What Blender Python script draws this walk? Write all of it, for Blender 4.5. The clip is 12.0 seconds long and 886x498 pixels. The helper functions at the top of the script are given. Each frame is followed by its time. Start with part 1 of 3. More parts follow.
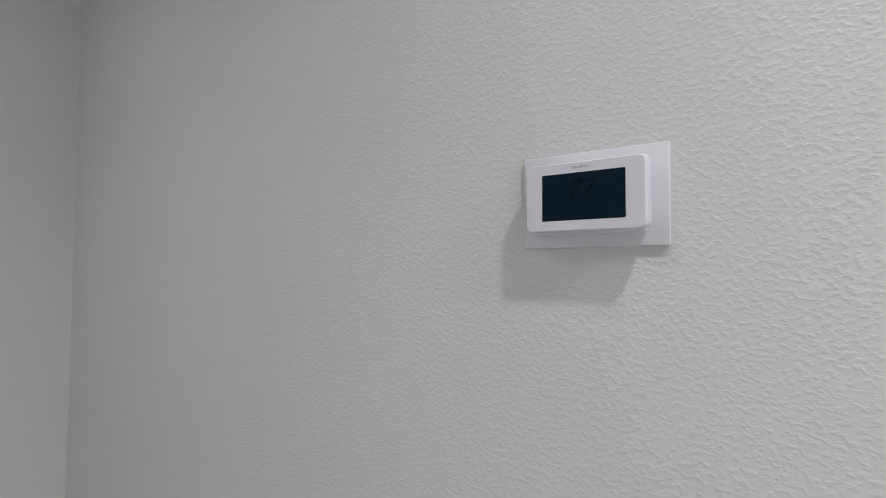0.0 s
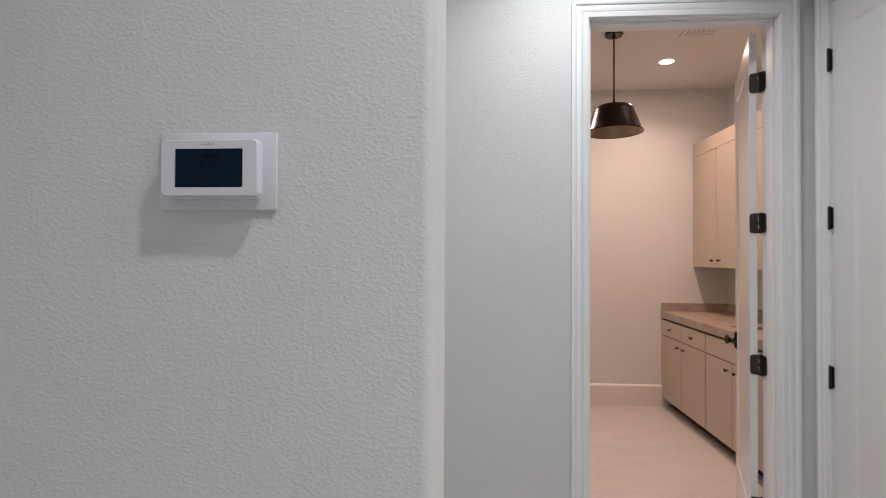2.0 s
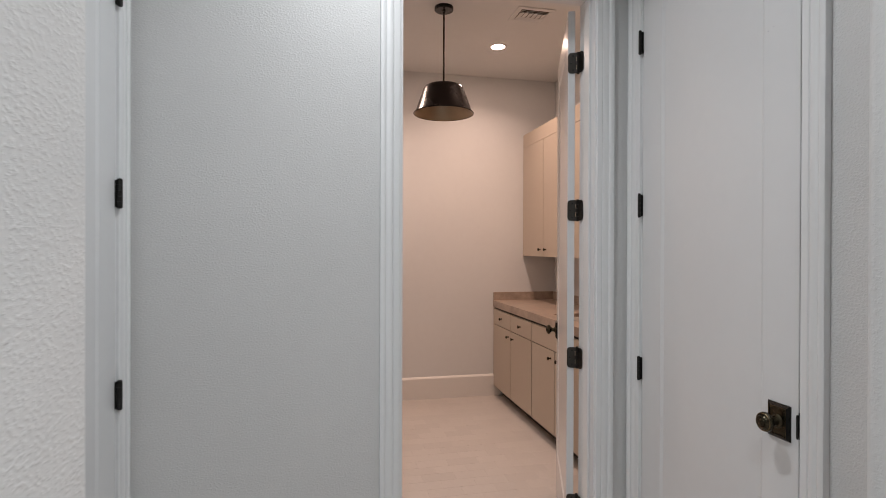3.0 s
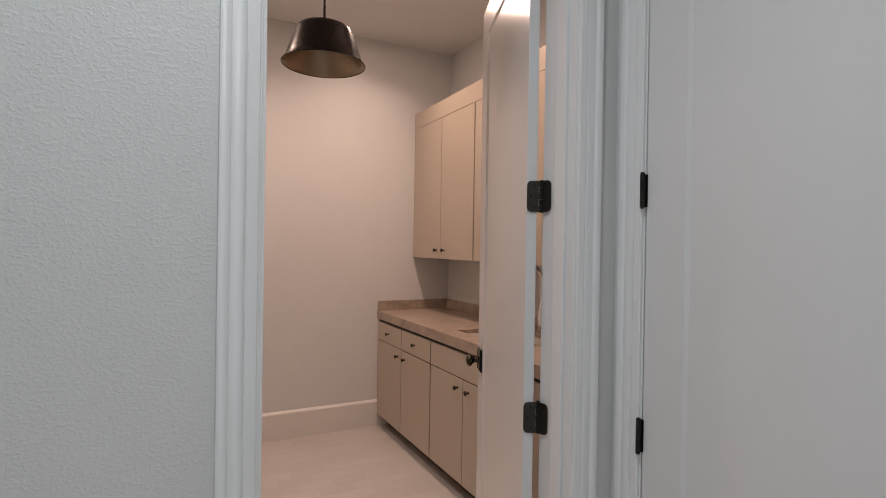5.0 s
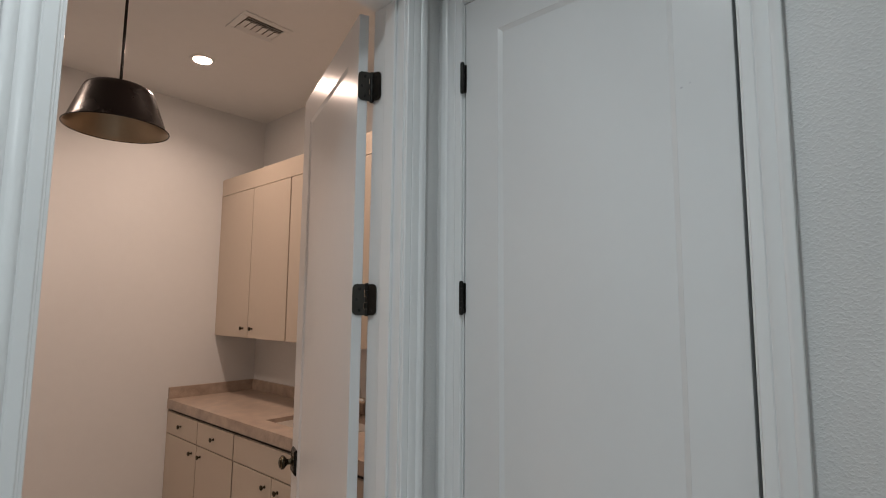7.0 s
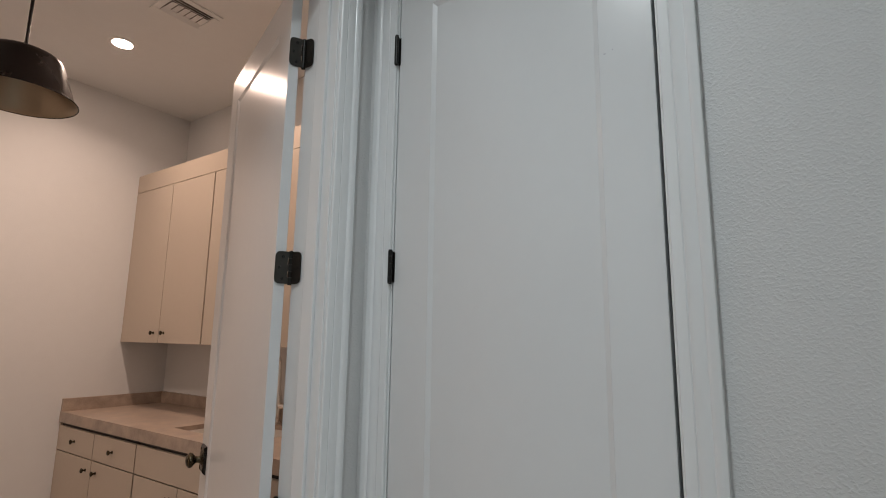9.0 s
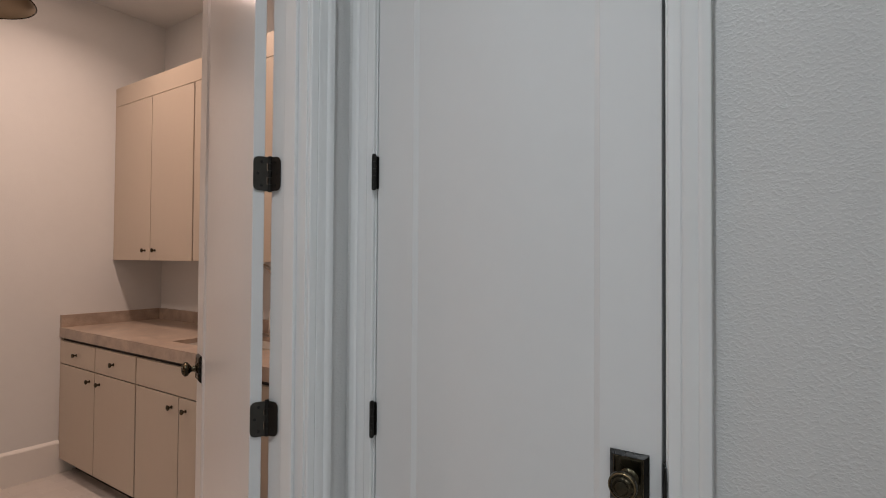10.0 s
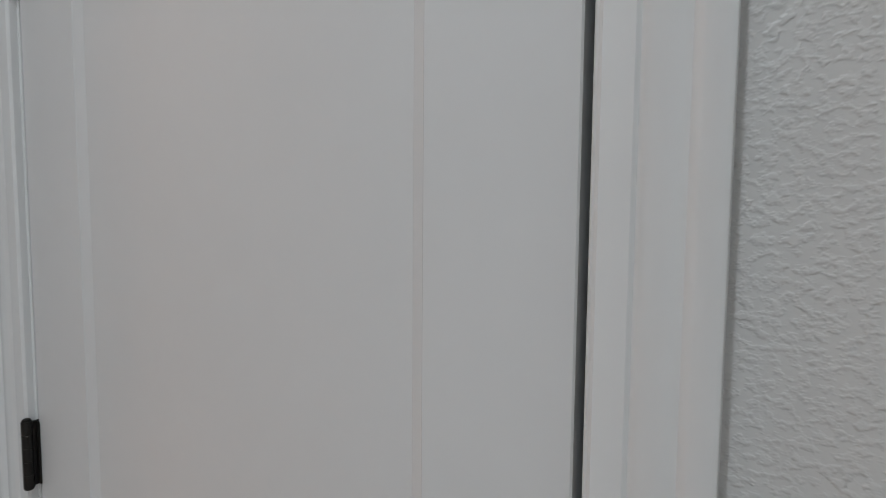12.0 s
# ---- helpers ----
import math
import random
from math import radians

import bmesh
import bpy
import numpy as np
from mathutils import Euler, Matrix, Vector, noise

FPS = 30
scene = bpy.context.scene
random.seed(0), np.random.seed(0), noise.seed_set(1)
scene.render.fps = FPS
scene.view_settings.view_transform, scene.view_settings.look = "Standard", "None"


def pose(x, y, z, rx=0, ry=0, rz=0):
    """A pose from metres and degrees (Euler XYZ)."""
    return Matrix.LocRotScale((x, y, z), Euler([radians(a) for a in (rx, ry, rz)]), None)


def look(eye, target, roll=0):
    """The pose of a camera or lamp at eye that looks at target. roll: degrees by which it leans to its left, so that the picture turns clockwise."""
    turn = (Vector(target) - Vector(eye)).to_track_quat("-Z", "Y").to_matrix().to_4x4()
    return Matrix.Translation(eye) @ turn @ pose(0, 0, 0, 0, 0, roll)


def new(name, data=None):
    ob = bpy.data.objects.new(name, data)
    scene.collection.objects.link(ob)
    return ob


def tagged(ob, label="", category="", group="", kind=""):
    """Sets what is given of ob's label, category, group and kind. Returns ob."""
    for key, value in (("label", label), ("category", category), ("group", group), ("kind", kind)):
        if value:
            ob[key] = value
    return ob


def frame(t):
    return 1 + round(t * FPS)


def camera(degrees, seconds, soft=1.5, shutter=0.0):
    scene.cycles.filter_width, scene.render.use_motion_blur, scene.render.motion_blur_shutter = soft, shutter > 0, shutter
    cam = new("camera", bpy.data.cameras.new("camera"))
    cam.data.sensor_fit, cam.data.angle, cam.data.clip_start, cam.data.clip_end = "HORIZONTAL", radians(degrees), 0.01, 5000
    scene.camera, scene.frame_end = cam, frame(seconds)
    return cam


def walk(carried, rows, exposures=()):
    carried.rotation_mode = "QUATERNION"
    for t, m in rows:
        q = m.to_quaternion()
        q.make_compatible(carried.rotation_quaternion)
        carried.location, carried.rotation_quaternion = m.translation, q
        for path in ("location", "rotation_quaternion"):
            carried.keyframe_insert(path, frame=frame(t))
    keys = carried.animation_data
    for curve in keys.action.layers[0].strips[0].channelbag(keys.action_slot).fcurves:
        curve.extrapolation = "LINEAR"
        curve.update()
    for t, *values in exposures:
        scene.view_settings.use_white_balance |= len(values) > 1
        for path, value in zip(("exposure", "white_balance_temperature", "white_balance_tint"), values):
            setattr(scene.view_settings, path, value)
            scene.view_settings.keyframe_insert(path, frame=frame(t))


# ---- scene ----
cam = camera(81.0, 12.0, soft=0.65, shutter=0.15)
PATH = [
    (0, (-1.584, -2.029, 1.46), (-2.771, -0.421, 1.54), 0.3),
    (0.5, (-1.466, -2.109, 1.471), (-2.536, -0.421, 1.546), 0.2),
    (0.8, (-1.386, -2.135, 1.442), (-2.382, -0.403, 1.533), 0.4),
    (1, (-1.376, -2.167, 1.446), (-2.243, -0.366, 1.505), 0.4),
    (1.5, (-1.412, -2.19, 1.44), (-1.931, -0.259, 1.477), 0.4),
    (2, (-1.414, -2.183, 1.418), (-1.544, -0.187, 1.448), 0.3),
    (2.5, (-1.342, -2.064, 1.405), (-1.112, -0.078, 1.414), 0.4),
    (2.8, (-1.254, -1.919, 1.402), (-0.879, 0.045, 1.398), 0.3),
    (3, (-1.19, -1.827, 1.416), (-0.76, 0.126, 1.409), 0.2),
    (3.2, (-1.16, -1.724, 1.422), (-0.683, 0.218, 1.409), 0.3),
    (3.5, (-1.117, -1.561, 1.41), (-0.571, 0.363, 1.396), 0.2),
    (3.6, (-1.118, -1.493, 1.42), (-0.533, 0.42, 1.402), 0.4),
    (5.5, (-1.064, -0.913, 1.435), (-0.011, 0.786, 1.424), 0.5),
    (6, (-1.073, -0.896, 1.458), (0.17, 0.671, 1.441), 0.3),
    (6.5, (-1.095, -0.908, 1.524), (0.293, 0.532, 1.551), 0.4),
    (7, (-1.109, -0.932, 1.559), (0.367, 0.399, 1.779), 0.5),
    (7.2, (-1.105, -0.933, 1.558), (0.399, 0.351, 1.86), 0.5),
    (8.8, (-1.082, -0.911, 1.419), (0.538, 0.204, 1.788), 0.3),
    (9, (-1.070, -0.911, 1.395), (0.555, 0.206, 1.731), 0.8),
    (9.5, (-1.057, -0.897, 1.364), (0.593, 0.219, 1.549), 0.6),
    (10, (-1.011, -0.904, 1.358), (0.645, 0.217, 1.396), 0.4),
    (10.5, (-0.803, -0.915, 1.326), (0.872, 0.178, 1.308), 0.2),
    (11, (-0.563, -0.933, 1.294), (1.113, 0.159, 1.259), 0.2),
    (11.2, (-0.512, -0.922, 1.277), (1.192, 0.125, 1.234), 0.1),
    (11.5, (-0.46, -0.869, 1.286), (1.276, 0.12, 1.183), 0.1),
    (12, (-0.321, -0.781, 1.26), (1.44, 0.159, 1.123), 0.5),
]
walk(cam, [(t, look(eye, aim, roll)) for t, eye, aim, roll in PATH],
     exposures=((0.0, 0.29, 6570, 13), (0.5, 0.23, 6590, 14), (1.0, 0.11, 6580, 15), (1.5, 0.02, 6530, 13), (2.0, -0.03, 6520, 13),
                (2.5, -0.06, 6500, 12), (3.0, -0.12, 6490, 12), (3.5, -0.27, 6480, 12), (5.5, -0.28, 6400, 10), (6.0, -0.36, 6340, 8), (6.5, -0.34, 6270, 6),
                (7.2, -0.37, 6220, 5), (9.0, -0.30, 6280, 6), (9.5, -0.32, 6320, 8), (10.0, -0.27, 6330, 9), (10.5, -0.24, 6320, 9),
                (11.0, -0.20, 6300, 9), (11.5, -0.17, 6310, 9), (12.0, -0.23, 6310, 9)))

# ---- light ----
world = bpy.data.worlds.new("world")
scene.world = world
world.use_nodes = True
world.node_tree.nodes["Background"].inputs["Color"].default_value = (0.8, 0.85, 1.0, 1)
world.node_tree.nodes["Background"].inputs["Strength"].default_value = 0.05

CEIL = 3.042
# all unseen: two set by shadows, third guessed, last added as corridor fill
HALL_CANS = [(-1.0, -0.47, 11.2, 130), (-0.98, -1.98, 10.0, 126), (0.60, -1.98, 24, 150), (-2.75, -2.70, 4.5, 130)]
LAUNDRY_CANS = [(0.145, 2.19, 9.6, 140), (0.17, 1.04, 10.3, 140), (-1.12, 2.19, 11.0, 140)]


def can_lamp(x, y, watts, color, spread):
    data = bpy.data.lights.new("can_lamp", "AREA")
    data.shape, data.size, data.energy, data.color = "DISK", 0.10, watts, color
    data.spread = radians(spread)
    ob = new("can_lamp", data)
    ob.matrix_world = pose(x, y, CEIL - 0.006)
    return ob


for cx, cy, watts, spread in HALL_CANS:
    can_lamp(cx, cy, watts, (0.945, 0.98, 1.0), spread)
for cx, cy, watts, spread in LAUNDRY_CANS:
    can_lamp(cx, cy, watts, (1.0, 0.705, 0.56), spread)


# ---- materials ----
def material(name, color, rough=0.5, metal=0.0, vary=0.05, vary_scale=3.0, bump=0.0, bump_scale=60.0,
             flat=False, rough_vary=0.05, spec=0.5, rnd=0.0, coat=0.0):
    """Painted or plain surface: base colour drifting at two scales, uneven gloss, fine relief."""
    m = bpy.data.materials.new(name)
    m.use_nodes = True
    nt = m.node_tree
    n, l = nt.nodes, nt.links
    b = n["Principled BSDF"]
    b.inputs["Metallic"].default_value = metal
    b.inputs["Specular IOR Level"].default_value = spec
    b.inputs["Coat Weight"].default_value = coat
    tc = n.new("ShaderNodeTexCoord")
    big = n.new("ShaderNodeTexNoise")
    big.inputs["Scale"].default_value, big.inputs["Detail"].default_value = vary_scale, 4
    l.new(tc.outputs["Object"], big.inputs["Vector"])
    fine = n.new("ShaderNodeTexNoise")
    fine.inputs["Scale"].default_value, fine.inputs["Detail"].default_value = vary_scale * 14, 3
    l.new(tc.outputs["Object"], fine.inputs["Vector"])
    add = n.new("ShaderNodeMath")
    add.operation = "MULTIPLY_ADD"
    l.new(fine.outputs["Fac"], add.inputs[0])
    add.inputs[1].default_value = 0.4
    l.new(big.outputs["Fac"], add.inputs[2])
    last = add.outputs[0]
    if rnd:
        info = n.new("ShaderNodeObjectInfo")
        more = n.new("ShaderNodeMath")
        more.operation = "MULTIPLY_ADD"
        l.new(info.outputs["Random"], more.inputs[0])
        more.inputs[1].default_value = rnd
        l.new(last, more.inputs[2])
        last = more.outputs[0]
    ramp = n.new("ShaderNodeMapRange")
    l.new(last, ramp.inputs["Value"])
    ramp.inputs["From Min"].default_value, ramp.inputs["From Max"].default_value = 0.4, 1.0 + rnd
    ramp.inputs["To Min"].default_value, ramp.inputs["To Max"].default_value = 1 - vary, 1 + vary
    mul = n.new("ShaderNodeVectorMath")
    mul.operation = "SCALE"
    mul.inputs[0].default_value = color
    l.new(ramp.outputs["Result"], mul.inputs["Scale"])
    l.new(mul.outputs["Vector"], b.inputs["Base Color"])
    rr = n.new("ShaderNodeMapRange")
    l.new(big.outputs["Fac"], rr.inputs["Value"])
    rr.inputs["From Min"].default_value, rr.inputs["From Max"].default_value = 0.3, 0.7
    rr.inputs["To Min"].default_value, rr.inputs["To Max"].default_value = rough - rough_vary, rough + rough_vary
    l.new(rr.outputs["Result"], b.inputs["Roughness"])
    if bump:
        mp = n.new("ShaderNodeMapping")
        mp.inputs["Scale"].default_value = (0.8, 0.8, 1) if flat else (1, 1, 1)
        l.new(tc.outputs["Object"], mp.inputs["Vector"])
        nz = n.new("ShaderNodeTexNoise")
        nz.inputs["Scale"].default_value, nz.inputs["Detail"].default_value = bump_scale, 2.0 if flat else 1.6
        l.new(mp.outputs["Vector"], nz.inputs["Vector"])
        height = nz.outputs["Fac"]
        if flat:
            # low flattened islands of texture on a faintly wavy coat
            cr = n.new("ShaderNodeMapRange")
            cr.interpolation_type = "SMOOTHSTEP"
            l.new(height, cr.inputs["Value"])
            cr.inputs["From Min"].default_value, cr.inputs["From Max"].default_value = flat
            coat_wave = n.new("ShaderNodeTexNoise")
            coat_wave.inputs["Scale"].default_value, coat_wave.inputs["Detail"].default_value = bump_scale * 0.45, 3
            l.new(mp.outputs["Vector"], coat_wave.inputs["Vector"])
            both = n.new("ShaderNodeMath")
            both.operation = "MULTIPLY_ADD"
            l.new(coat_wave.outputs["Fac"], both.inputs[0])
            both.inputs[1].default_value = 0.8
            l.new(cr.outputs["Result"], both.inputs[2])
            height = both.outputs[0]
        bp = n.new("ShaderNodeBump")
        bp.inputs["Distance"].default_value = bump
        bp.inputs["Strength"].default_value = 1.0
        l.new(height, bp.inputs["Height"])
        l.new(bp.outputs["Normal"], b.inputs["Normal"])
    return m


def glow(name, color, strength):
    m = bpy.data.materials.new(name)
    m.use_nodes = True
    b = m.node_tree.nodes["Principled BSDF"]
    b.inputs["Base Color"].default_value = (0.9, 0.9, 0.9, 1)
    b.inputs["Emission Color"].default_value = (*color, 1)
    b.inputs["Emission Strength"].default_value = strength
    return m


WALL = material("textured_wall_paint", (0.66, 0.665, 0.66), 0.5, vary=0.03, vary_scale=1.5, bump=0.00040, bump_scale=165, flat=(0.42, 0.70))
HEAVY_WALL = material("heavy_textured_wall_paint", (0.66, 0.665, 0.66), 0.45, vary=0.03, vary_scale=1.5, bump=0.00060, bump_scale=180, flat=(0.42, 0.70))
SOFT_WALL = material("laundry_wall_paint", (0.66, 0.665, 0.66), 0.5, vary=0.03, vary_scale=1.5, bump=0.00016, bump_scale=140, flat=(0.46, 0.72))
CEILING = material("ceiling_paint", (0.70, 0.70, 0.69), 0.7, vary=0.03, vary_scale=1.2, bump=0.00012, bump_scale=90, flat=(0.36, 0.66))
TRIM = material("semigloss_trim_paint", (0.78, 0.795, 0.80), 0.23, rough_vary=0.0, vary=0.02, vary_scale=2.0, bump=0.00008, bump_scale=45)
DOOR = material("semigloss_door_paint", (0.70, 0.713, 0.72), 0.23, rough_vary=0.0, vary=0.02, vary_scale=2.0, bump=0.00008, bump_scale=45)
BASE = material("baseboard_paint", (0.70, 0.68, 0.65), 0.4, vary=0.02, vary_scale=2.0)
CABINET = material("beige_cabinet_paint", (0.455, 0.388, 0.315), 0.40, vary=0.03, vary_scale=2.0, bump=0.0001, bump_scale=80)
# painted-in shade of the cabinet gaps, and the dark toe kick's own colour
GAP_SHADE_KICK = material("gap_shade_and_toe_kick", (0.028, 0.022, 0.019), 0.7)
DUCT_SHADE = material("duct_shadow", (0.17, 0.145, 0.13), 0.7)
STONE = material("beige_stone", (0.36, 0.285, 0.23), 0.33, vary=0.34, vary_scale=13.0, bump=0.0001, bump_scale=40)
TILE = material("pale_floor_tile", (0.50, 0.465, 0.435), 0.42, vary=0.11, vary_scale=3.0, bump=0.0005, bump_scale=25, rnd=0.32)
GROUT = material("grout", (0.49, 0.455, 0.425), 0.8, vary=0.06, vary_scale=8.0, bump=0.0005, bump_scale=300)
BLACK = material("oil_rubbed_bronze", (0.012, 0.011, 0.0095), 0.36, metal=0.4, vary=0.3, vary_scale=40.0, rough_vary=0.08)
LEAF = material("bronze_hinge_leaf", (0.034, 0.031, 0.026), 0.38, metal=0.3, vary=0.2, vary_scale=40.0)
BRASS = material("antique_brass", (0.060, 0.051, 0.034), 0.27, metal=1.0, vary=0.3, vary_scale=30.0, rough_vary=0.04)
EDGE = material("worn_brass_edge", (0.20, 0.145, 0.08), 0.32, metal=1.0, vary=0.3, vary_scale=60.0)
DARK = material("blackened_bronze", (0.007, 0.0065, 0.0055), 0.28, spec=0.22, vary=0.2, vary_scale=40.0)
SCREW = material("screw_head", (0.003, 0.003, 0.003), 0.5, metal=0.3, vary=0.2, vary_scale=60.0)
SHADE = material("dark_bronze_shade", (0.007, 0.0042, 0.0036), 0.24, spec=0.22, vary=0.12, vary_scale=7.0, rough_vary=0.08)
LINING = material("aged_gold_lining", (0.30, 0.235, 0.165), 0.34, metal=0.9, vary=0.07, vary_scale=14.0, rough_vary=0.01)
PLASTIC = material("white_plastic", (0.70, 0.695, 0.745), 0.35, vary=0.01)
LCD = material("lcd_glass", (0.0046, 0.0138, 0.0245), 0.10, vary=0.1, vary_scale=20.0, spec=0.08)
DIGIT = material("lcd_digit", (0.0027, 0.0078, 0.0140), 0.10, spec=0.08)
GREY = material("grey_print", (0.42, 0.42, 0.46), 0.5)
PORCELAIN = material("white_sink", (0.78, 0.75, 0.71), 0.18)
LENS = glow("lamp_lens", (1.0, 0.70, 0.56), 150)
COOL_LENS = glow("cool_lamp_lens", (0.96, 0.985, 1.0), 30)
NICKEL = material("brushed_nickel", (0.90, 0.88, 0.85), 0.12, metal=0.85, vary=0.01, vary_scale=20.0, rough_vary=0.0)
WHITE = material("white_metal", (0.72, 0.71, 0.70), 0.45)


# ---- builders ----
def mesh_of(name, bm, mat, smooth=None):
    me = bpy.data.meshes.new(name)
    bmesh.ops.recalc_face_normals(bm, faces=bm.faces[:])
    if smooth is not None:
        for f in bm.faces:
            f.smooth = True
        for e in bm.edges:
            if len(e.link_faces) == 2 and e.calc_face_angle(0) > radians(smooth):
                e.smooth = False
    bm.to_mesh(me)
    bm.free()
    me.materials.append(mat)
    return me


def part(name, bm, mat, parent=None, label="", smooth=None):
    ob = new(name, mesh_of(name, bm, mat, smooth))
    if parent:
        ob.parent = parent
    if label:
        ob["label"] = label
    return ob


def thing(name, label, category, group="", m=None):
    ob = new(name)
    ob.empty_display_size = 0.05
    if m is not None:
        ob.matrix_basis = m
    return tagged(ob, label, category, group)


def box(bm, x0, x1, y0, y1, z0, z1, bevel=0.0, seg=2):
    b = bmesh.new()
    bmesh.ops.create_cube(b, size=1)
    for v in b.verts:
        v.co = (x0 + (v.co.x + 0.5) * (x1 - x0), y0 + (v.co.y + 0.5) * (y1 - y0), z0 + (v.co.z + 0.5) * (z1 - z0))
    if bevel:
        bmesh.ops.bevel(b, geom=b.edges[:], offset=bevel, segments=seg, profile=0.5, affect="EDGES")
    merge(bm, b)
    return bm


def merge(bm, b, m=None):
    if m is not None:
        bmesh.ops.transform(b, matrix=m, verts=b.verts[:])
    made = {v: bm.verts.new(v.co) for v in b.verts}
    for f in b.faces:
        bm.faces.new([made[v] for v in f.verts])
    b.free()


def prism(bm, pts, z0, z1, m=None):
    """Upright prism over a plan outline."""
    b = bmesh.new()
    low = [b.verts.new((x, y, z0)) for x, y in pts]
    top = [b.verts.new((x, y, z1)) for x, y in pts]
    b.faces.new(low[::-1])
    b.faces.new(top)
    for i in range(len(pts)):
        j = (i + 1) % len(pts)
        b.faces.new((low[i], low[j], top[j], top[i]))
    merge(bm, b, m)
    return bm


def rounded(pts, radii, seg=6):
    """Plan outline with some corners rounded."""
    out = []
    k = len(pts)
    for i, (p, r) in enumerate(zip(pts, radii)):
        p = Vector(p)
        if not r:
            out.append(tuple(p))
            continue
        a = (Vector(pts[i - 1]) - p).normalized()
        c = (Vector(pts[(i + 1) % k]) - p).normalized()
        centre = p + (a + c) * r
        for s in range(seg + 1):
            w = s / seg * math.pi / 2
            out.append(tuple(centre - c * r * math.cos(w) - a * r * math.sin(w)))
    return out


def lathe(bm, profile, m=None, seg=40, closed=False):
    """Turned shape about z: (radius, height) pairs."""
    b = bmesh.new()
    rings = []
    for r, h in profile:
        if r < 1e-6:
            rings.append([b.verts.new((0, 0, h))])
        else:
            rings.append([b.verts.new((r * math.cos(i * math.tau / seg), r * math.sin(i * math.tau / seg), h)) for i in range(seg)])
    if closed:
        rings.append(rings[0])
    for lo, hi in zip(rings, rings[1:]):
        for i in range(seg):
            j = (i + 1) % seg
            a, c = lo, hi
            if len(a) == 1 and len(c) == 1:
                continue
            if len(a) == 1:
                b.faces.new((a[0], c[i], c[j]))
            elif len(c) == 1:
                b.faces.new((a[i], a[j], c[0]))
            else:
                b.faces.new((a[i], a[j], c[j], c[i]))
    merge(bm, b, m)
    return bm


# ---- the setting ----
def structure(name, bm, mat, label="", smooth=None):
    return tagged(part(name, bm, mat, None, "", smooth), label, name.split("_")[0], "", "structure")


H = CEIL
R = 0.022
PIER_X, PIER_S, PIER_N = -1.479, -1.38, -1.10      # pier that carries the thermostat
RP_X, RP_N = -0.345, -1.15                         # opposite pier
WX, CX = -1.85, 0.015                              # vestibule side walls
LY0, LY1 = 0.105, 0.235                             # wall between vestibule and laundry
LX0, LX1, LY2 = -1.85, 0.98, 2.93                  # laundry
HW, HE, HS = -3.571, 1.90, -3.10                    # corridor

bm = bmesh.new()
prism(bm, rounded([(HW, PIER_S), (PIER_X, PIER_S), (PIER_X, PIER_N), (HW, PIER_N)], (0, R, R, 0)), 0, H)
structure("wall_thermostat", bm, WALL, "white orange-peel textured wall with rounded corner", 30)
bm = bmesh.new()
prism(bm, rounded([(RP_X, PIER_S), (HE, PIER_S), (HE, RP_N), (RP_X, RP_N)], (R, 0, 0, R)), 0, H)
structure("wall_pier", bm, WALL, "white textured wall pier with rounded corner", 30)


def side_wall(name, x0, x1, ys, yn, d0, d1, top, label):
    """Wall along y with a door opening from d0 to d1."""
    b = bmesh.new()
    box(b, x0, x1, ys, d0, 0, H)
    box(b, x0, x1, d1, yn, 0, H)
    box(b, x0, x1, d0, d1, top, H)
    return structure(name, b, HEAVY_WALL, label)


HEAD = 2.462
side_wall("wall_closet", CX, CX + 0.115, RP_N, LY0, -0.730, 0.022, HEAD + 0.02, "white textured wall around the closed closet door")
side_wall("wall_west", WX - 0.115, WX, PIER_N, LY0, -0.730, 0.022, HEAD + 0.02, "white textured side wall with a closed door")
bm = bmesh.new()
JL, JR = -0.926, -0.134
box(bm, WX - 0.115, JL - 0.02, LY0, LY1, 0, H)
box(bm, JR + 0.02, LX1 + 0.1, LY0, LY1, 0, H)
box(bm, JL - 0.02, JR + 0.02, LY0, LY1, HEAD + 0.02, H)
structure("wall_laundry", bm, WALL, "white textured wall with the open laundry doorway")
# walls behind the closed doors are unseen, added to stop light leaking in
for nm, c in (("wall_north", (LX0 - 0.1, LX1 + 0.1, LY2, LY2 + 0.1)), ("wall_laundry_east", (LX1, LX1 + 0.1, LY1, LY2)),
              ("wall_laundry_west", (LX0 - 0.1, LX0, LY1, LY2)), ("wall_corridor_west", (HW - 0.1, HW, HS, PIER_N)),
              ("wall_corridor_south", (HW - 0.1, HE + 0.1, HS - 0.1, HS)), ("wall_corridor_east", (HE, HE + 0.1, HS, PIER_S)),
              ("wall_closet_back", (0.75, 0.85, RP_N, LY0)), ("wall_west_room", (-2.75, -2.65, PIER_N, LY0)), ("wall_west_room_end", (-2.75, WX - 0.115, LY0, LY1))):
    bm = bmesh.new()
    box(bm, *c, 0, H)
    structure(nm, bm, SOFT_WALL if nm in ("wall_north", "wall_laundry_east", "wall_laundry_west") else WALL, "plain painted textured wall")
bm = bmesh.new()
box(bm, HW - 0.1, HE + 0.1, HS - 0.1, LY2 + 0.1, H, H + 0.1)
tagged(structure("ceiling", bm, CEILING, "smooth white painted ceiling"), category="ceiling")
floor = bmesh.new()
box(floor, HW - 0.1, HE + 0.1, HS - 0.1, LY2 + 0.1, -0.12, -0.0008)
floor = tagged(structure("floor", floor, GROUT, "pale rectangular floor tiles in running bond"), category="floor")

